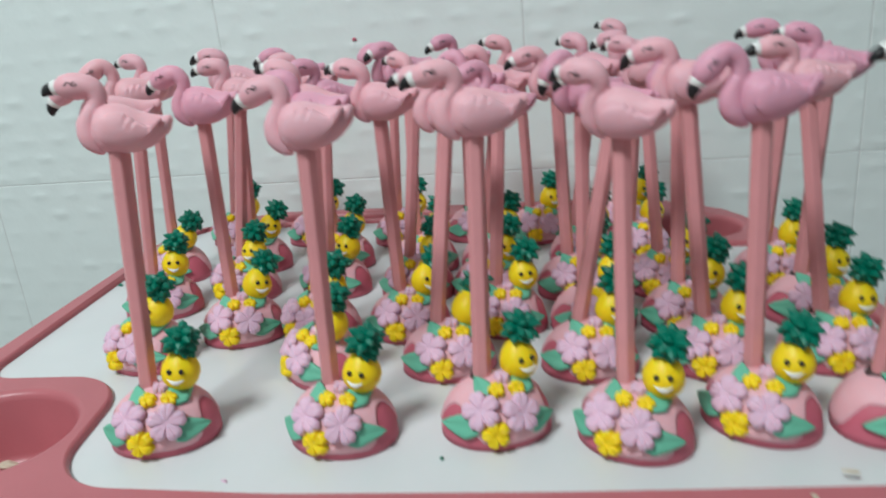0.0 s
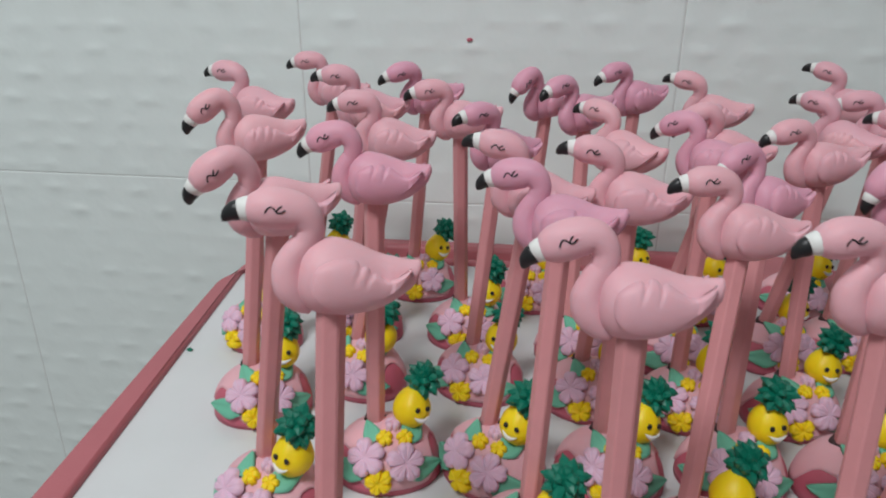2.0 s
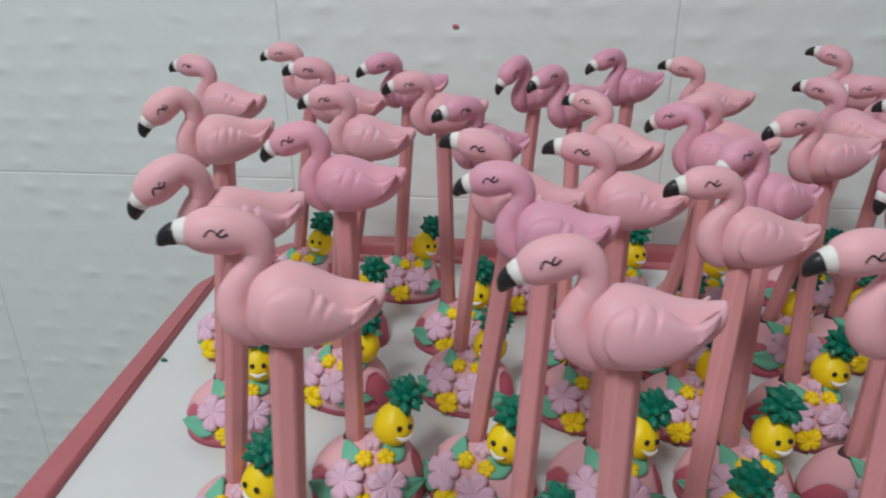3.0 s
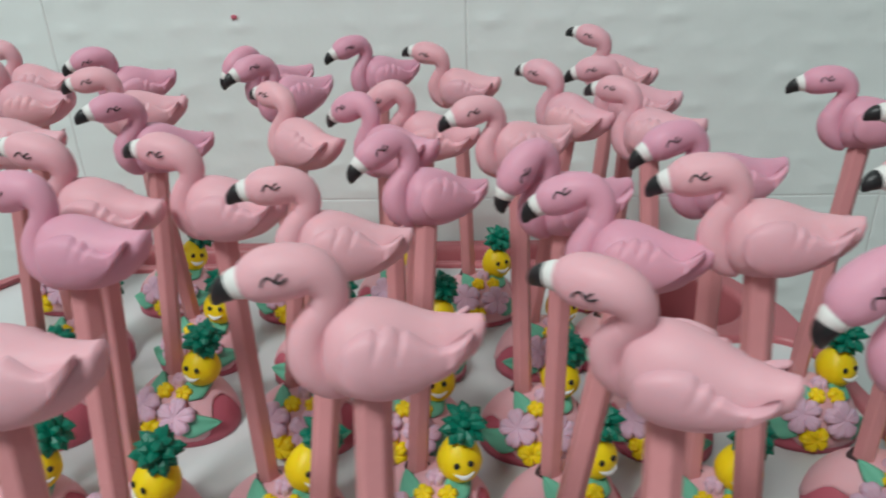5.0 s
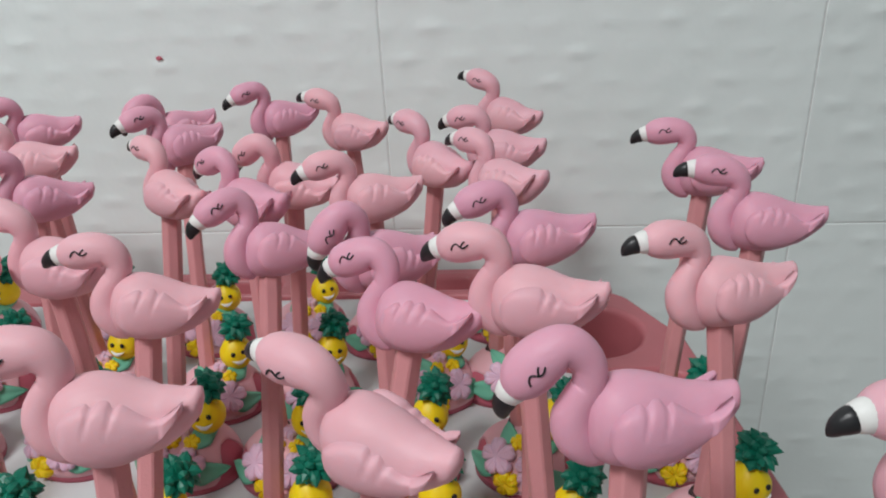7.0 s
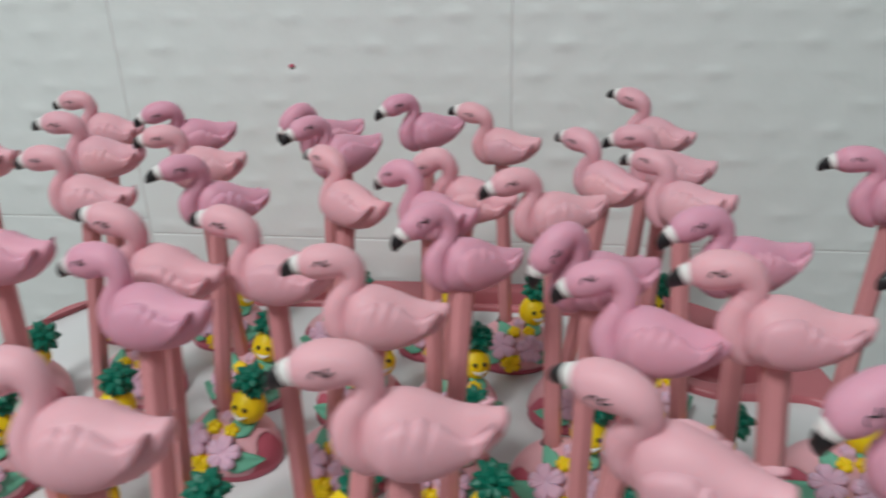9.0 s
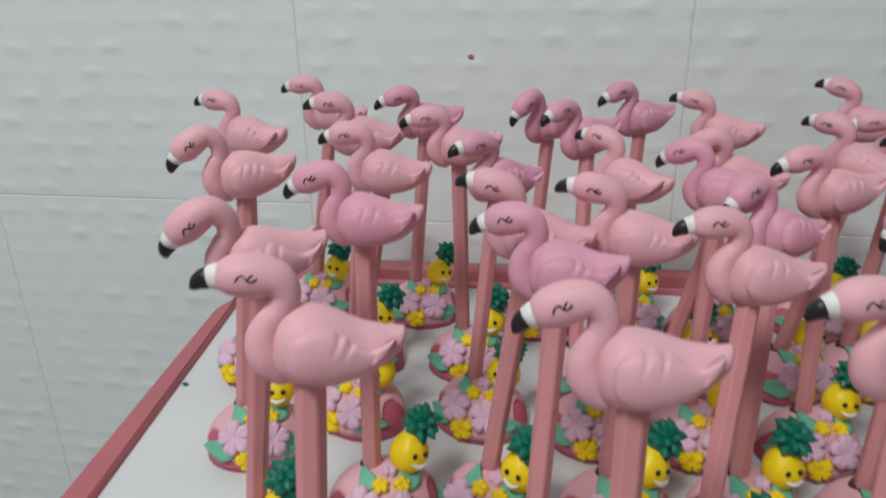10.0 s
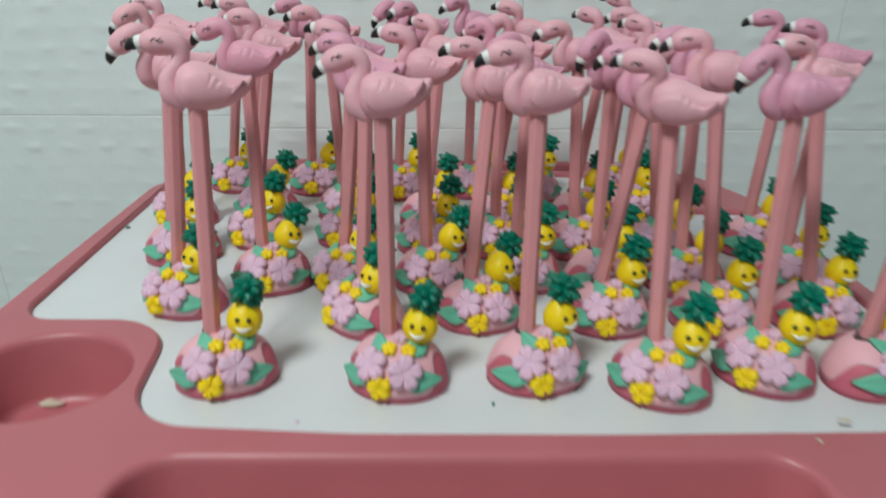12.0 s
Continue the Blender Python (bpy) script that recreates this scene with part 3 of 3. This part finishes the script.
def tray():
    top = tagged(new("lap_tray"), "rose pink plastic tray with white laminate panel and round cup wells", "tray")
    top.matrix_basis = TRAY
    rim = 0.0040
    verts, faces = [], []

    def ring(loop, z):
        n = len(verts)
        verts.extend((x, y, z) for x, y in loop)
        return list(range(n, n + len(loop)))

    def bridge(a, b):
        n = len(a)
        for i in range(n):
            faces.append((a[i], a[(i + 1) % n], b[(i + 1) % n], b[i]))

    from mathutils.geometry import tessellate_polygon
    loops = [ring(grown(OUTER, -0.0016), rim), ring(grown(PANEL, 0.0018), rim)] + [ring(grown(p, 0.0040), rim) for p, _ in POCKETS]
    flat = [i for loop in loops for i in loop]
    for tri in tessellate_polygon([[Vector(verts[i]) for i in loop] for loop in loops]):
        faces.append(tuple(flat[i] for i in tri))
    edge = loops[0]
    for d, z in ((-0.0005, rim - 0.0004), (0.0, rim - 0.0014), (0.0, rim - 0.003), (0.0, -0.045), (-0.006, -0.052)):
        nxt = ring(grown(OUTER, d), z)
        bridge(edge, nxt)
        edge = nxt
    faces.append(tuple(edge))
    edge = loops[1]
    for d, z in ((0.0008, rim - 0.0008), (0.0, rim - 0.0022), (0.0, -0.002)):
        nxt = ring(grown(PANEL, d), z)
        bridge(edge, nxt)
        edge = nxt
    for (p, depth), loop in zip(POCKETS, loops[2:]):
        edge = loop
        for d, z in ((0.0022, rim - 0.0005), (0.0008, rim - 0.0018), (0.0, rim - 0.0045), (-0.003, rim - depth + 0.005), (-0.0045, rim - depth + 0.0015), (-0.008, rim - depth)):
            nxt = ring(grown(p, d), z)
            bridge(edge, nxt)
            edge = nxt
        faces.append(tuple(edge))
    body = part("tray_body", mesh_of("tray_body", verts, faces, TRAY_PINK, False), top, "rose pink moulded plastic")
    for poly in body.data.polygons:
        poly.use_smooth = len(poly.vertices) == 4
    n = len(PANEL)
    pv = [(x, y, 0.0) for x, y in grown(PANEL, 0.0004)] + [(x, y, -0.003) for x, y in grown(PANEL, 0.0004)]
    pf = [tuple(range(n)), tuple(range(n, 2 * n))] + [(i, (i + 1) % n, n + (i + 1) % n, n + i) for i in range(n)]
    part("panel", mesh_of("panel", pv, pf, TRAY_WHITE, False), top, "glossy white laminate panel")
    return top


tray()

# ---- the room ----


def box(name, lo, hi, mat):
    v = [(x, y, z) for x in (lo[0], hi[0]) for y in (lo[1], hi[1]) for z in (lo[2], hi[2])]
    f = [(0, 1, 3, 2), (4, 5, 7, 6), (0, 1, 5, 4), (2, 3, 7, 6), (0, 2, 6, 4), (1, 3, 7, 5)]
    return new(name, mesh_of(name, v, f, mat, False))


WALL = pose(0, 0.7642, 0.0300, 0, -1.4, 4.5)
back = box("wall_back", (-2.2, 0.0003, -0.90), (2.2, 0.12, 1.75), GROUT)
back.matrix_basis = WALL
tagged(back, "wall of embossed white ceramic tiles with grey grout", "wall", kind="structure")


def tile_mesh(w, h):
    """A wall tile seen along y, with rounded front edges."""
    verts, faces = [], []
    levels = ((0.0, 0.006), (0.0, 0.0004), (0.0002, 0.0002), (0.0007, 0.0))
    for d, y in levels:
        verts += [(d, y, d), (w - d, y, d), (w - d, y, h - d), (d, y, h - d)]
    for i in range(3):
        for k in range(4):
            k2 = (k + 1) % 4
            faces.append((i * 4 + k, i * 4 + k2, i * 4 + 4 + k2, i * 4 + 4 + k))
    faces.append((12, 13, 14, 15))
    return mesh_of("tile", verts, faces, TILE, False)


TW, TH = 0.2785, 0.4000
tile = tile_mesh(TW - 0.0009, TH - 0.0008)
for i in range(-6, 7):
    for j in range(-2, 4):
        ob = part("tile", tile, back)
        # the columns past the joint were laid a little higher
        ob.location = (0.0478 + i * TW, 0.0, j * TH + (0.0130 if i < -1 else 0.0008))
# unseen shell added to close the room; the front gap holds the fill lamp
SHELL = (
    ("floor", (-2.0, -2.3, -0.87), (2.2, 0.95, -0.75), FLOOR_TILE, "plain grey tiled floor", "floor"),
    ("ceiling", (-2.0, -2.3, 1.72), (2.2, 0.95, 1.80), PLASTER, "white painted ceiling", "ceiling"),
    ("wall_west", (-2.1, -2.3, -0.75), (-2.0, 0.95, 1.72), PLASTER, "plain white painted wall", "wall"),
    ("wall_east", (2.1, -2.3, -0.75), (2.2, 0.95, 1.72), PLASTER, "plain white painted wall", "wall"),
    ("wall_front_low", (-2.0, -2.3, -0.75), (2.1, -2.2, 0.2), PLASTER, "plain white painted wall below the added fill-light gap", "wall"),
    ("wall_front_high", (-2.0, -2.3, 1.3), (2.1, -2.2, 1.72), PLASTER, "plain white painted wall over the added fill-light gap", "wall"),
    ("wall_front_west", (-2.0, -2.3, 0.2), (-0.1, -2.2, 1.3), PLASTER, "plain white painted wall beside the added fill-light gap", "wall"),
    ("wall_front_east", (1.1, -2.3, 0.2), (2.1, -2.2, 1.3), PLASTER, "plain white painted wall beside the added fill-light gap", "wall"),
)
for name, lo, hi, mat, label, category in SHELL:
    tagged(box(name, lo, hi, mat), label, category, kind="structure")

# a plain stand keeps the tray off the floor
base = box("side_table", (-0.17, -0.17, -0.75), (0.17, 0.17, -0.052), WOOD)
base.matrix_basis = TRAY
tagged(base, "plain brown wooden side table under the tray", "table")

# crumbs of clay on the panel, a scrap in the cup well, a speck on the wall


def crumb(name, at, size, mat, label, category):
    rng = random.Random(str(at))
    v, f = ball((0, 0, 0), size, 5, 7)
    v = [Vector(q) * rng.uniform(0.75, 1.2) for q in v]
    ob = new(name, mesh_of(name, v, f, mat, False))
    ob.location = at
    return tagged(ob, label, category)


crumb("clay_crumb", (-0.2250, 0.5402, 0.0008), (0.0020, 0.0013, 0.0010), CROWN_CLAY, "tiny dark green clay crumb on the tray", "crumb")
crumb("clay_crumb", (0.0547, 0.3659, 0.0006), (0.0009, 0.0012, 0.0007), CROWN_CLAY, "tiny grey green clay crumb on the tray", "crumb")
crumb("clay_crumb", (-0.0295, 0.3392, 0.0005), (0.0013, 0.0009, 0.0006), LILAC_CLAY, "tiny pale lilac clay crumb on the tray", "crumb")
crumb("clay_crumb", (0.1921, 0.3561, 0.0045), (0.0016, 0.0012, 0.0007), PAPER, "tiny pale clay crumb on the pink tray rim", "crumb")
crumb("clay_crumb", (0.2080, 0.3735, 0.0042), (0.0034, 0.0010, 0.0006), PAPER, "thin beige shaving at the edge of the panel", "crumb")
crumb("wall_speck", (-0.1060, 0.7550, 0.1550), (0.0022, 0.0008, 0.0016), MOUND_ROSE, "small red clay speck stuck on the wall", "speck")
scrap = crumb("paper_scrap", (-0.1790, 0.3760, -0.0325), (0.0085, 0.0035, 0.0018), PAPER, "crumpled pale paper scrap in the cup well", "paper")

# ---- pencils and stands, row by row ----
place((-0.0792, 0.3689), (-0.0781, 0.3792, 0.1263), 17, 3, PINK, 4, -2, 9)
place((0.0029, 0.3811), (0.0001, 0.3910, 0.1232), 3, 18, PINK, -14, -3, 2)
place((0.2283, 0.4151), (0.2350, 0.4129, 0.1256), 16, -0, PINK, 25, 0, 0)
place((0.0675, 0.3942), (0.0665, 0.4087, 0.1241), 11, 10, PINK, 8, 5, 4)
place((0.1800, 0.4153), (0.1776, 0.4218, 0.1248), 9, 43, MAUVE, -39, 1, 1)
place((-0.1313, 0.4393), (-0.1161, 0.4315, 0.1249), 31, 39, PINK, -28, -0, -1)
place((0.1277, 0.3959), (0.1243, 0.4153, 0.1217), -20, 2, PINK, -32, 23, 12)
place((0.1058, 0.4555), (0.1205, 0.4696, 0.1174), -10, 25, MAUVE, -6, -3, -3)
place((-0.0235, 0.4382), (-0.0218, 0.4486, 0.1211), -5, 10, MAUVE, -57, 1, 1)
place((0.0349, 0.4475), (0.0401, 0.4689, 0.1170), 11, 9, PINK, 2, 5, 4)
place((0.1651, 0.4652), (0.1543, 0.4685, 0.1258), -9, 10, PINK, -17, -2, 7)
place((0.2206, 0.4754), (0.2084, 0.4858, 0.1225), 17, -3, PINK, -2, -2, 8)
place((-0.0944, 0.4722), (-0.0943, 0.4728, 0.1237), 6, 23, MAUVE, 4, 1, 4)
place((-0.1671, 0.5008), (-0.1554, 0.5011, 0.1281), 32, 36, PINK, 12, -1, -3)
place((-0.0455, 0.4817), (-0.0346, 0.4767, 0.1220), 0, -4, PINK, -36, 2, 4)
place((0.0033, 0.4882), (0.0018, 0.4846, 0.1209), -3, -5, PINK, -8, -1, 6)
place((0.1568, 0.5102), (0.1540, 0.5193, 0.1225), 14, 19, MAUVE, -17, 1, 1)
place((0.1060, 0.5039), (0.1049, 0.5043, 0.1197), 28, 57, MAUVE, 7, 3, 7)
place((0.0568, 0.5003), (0.0587, 0.5198, 0.1135), 31, 36, MAUVE, -9, -1, 6)
place((0.2229, 0.5278), (0.2288, 0.5376, 0.1243), -1, -5, MAUVE, -3, -1, 2)
place((-0.0637, 0.5479), (-0.0570, 0.5522, 0.1179), 40, 12, MAUVE, -20, 2, 8)
place((-0.1236, 0.5382), (-0.1069, 0.5363, 0.1228), 6, 11, PINK, -32, 2, -1)
place((0.0938, 0.5542), (0.0884, 0.5593, 0.1206), 17, 10, PINK, -2, 2, 2)
place((0.0410, 0.5480), (0.0405, 0.5493, 0.1204), -24, 22, MAUVE, -12, 0, 2)
place((-0.1940, 0.5670), (-0.1867, 0.5657, 0.1270), -5, 2, PINK, -30, -1, 3)
place((0.1487, 0.5639), (0.1390, 0.5753, 0.1226), -31, -7, PINK, -25, -5, 5)
place((-0.0789, 0.5968), (-0.0811, 0.5870, 0.1233), 15, 7, PINK, -7, 1, 5)
place((-0.1410, 0.5880), (-0.1300, 0.5788, 0.1276), 11, 2, PINK, -10, -0, 2)
place((0.2130, 0.5790), (0.2195, 0.5857, 0.1267), -6, 7, MAUVE, -4, -1, -0)
place((-0.0067, 0.5453), (-0.0003, 0.5600, 0.1191), -27, -1, PINK, -12, 3, 8)
place((0.0350, 0.5970), (0.0489, 0.5769, 0.1204), -5, 45, PINK, 17, 2, 1)
place((-0.0148, 0.5920), (-0.0178, 0.6102, 0.1261), 45, 9, MAUVE, 6, 2, -5)
place((0.0957, 0.6136), (0.1071, 0.6004, 0.1231), -36, -0, PINK, 15, 2, -2)
place((0.1330, 0.6260), (0.1352, 0.6201, 0.1242), -11, 11, PINK, 12, 2, 0)
place((-0.1210, 0.6520), (-0.1098, 0.6321, 0.1258), 28, 15, MAUVE, 0, 1, 2)
place((-0.1880, 0.6480), (-0.1699, 0.6386, 0.1243), 6, 13, PINK, -15, 1, 0)
place((0.0096, 0.6663), (0.0106, 0.6666, 0.1259), 32, 17, MAUVE, 6, -0, 3)
place((0.0580, 0.6640), (0.0540, 0.6552, 0.1227), -12, -9, PINK, 2, 2, 4)
place((-0.0470, 0.6540), (-0.0413, 0.6502, 0.1238), 46, 40, MAUVE, -5, 2, -1)
place((0.1260, 0.6900), (0.1311, 0.6805, 0.1262), -21, -8, PINK, -10, -2, 5)
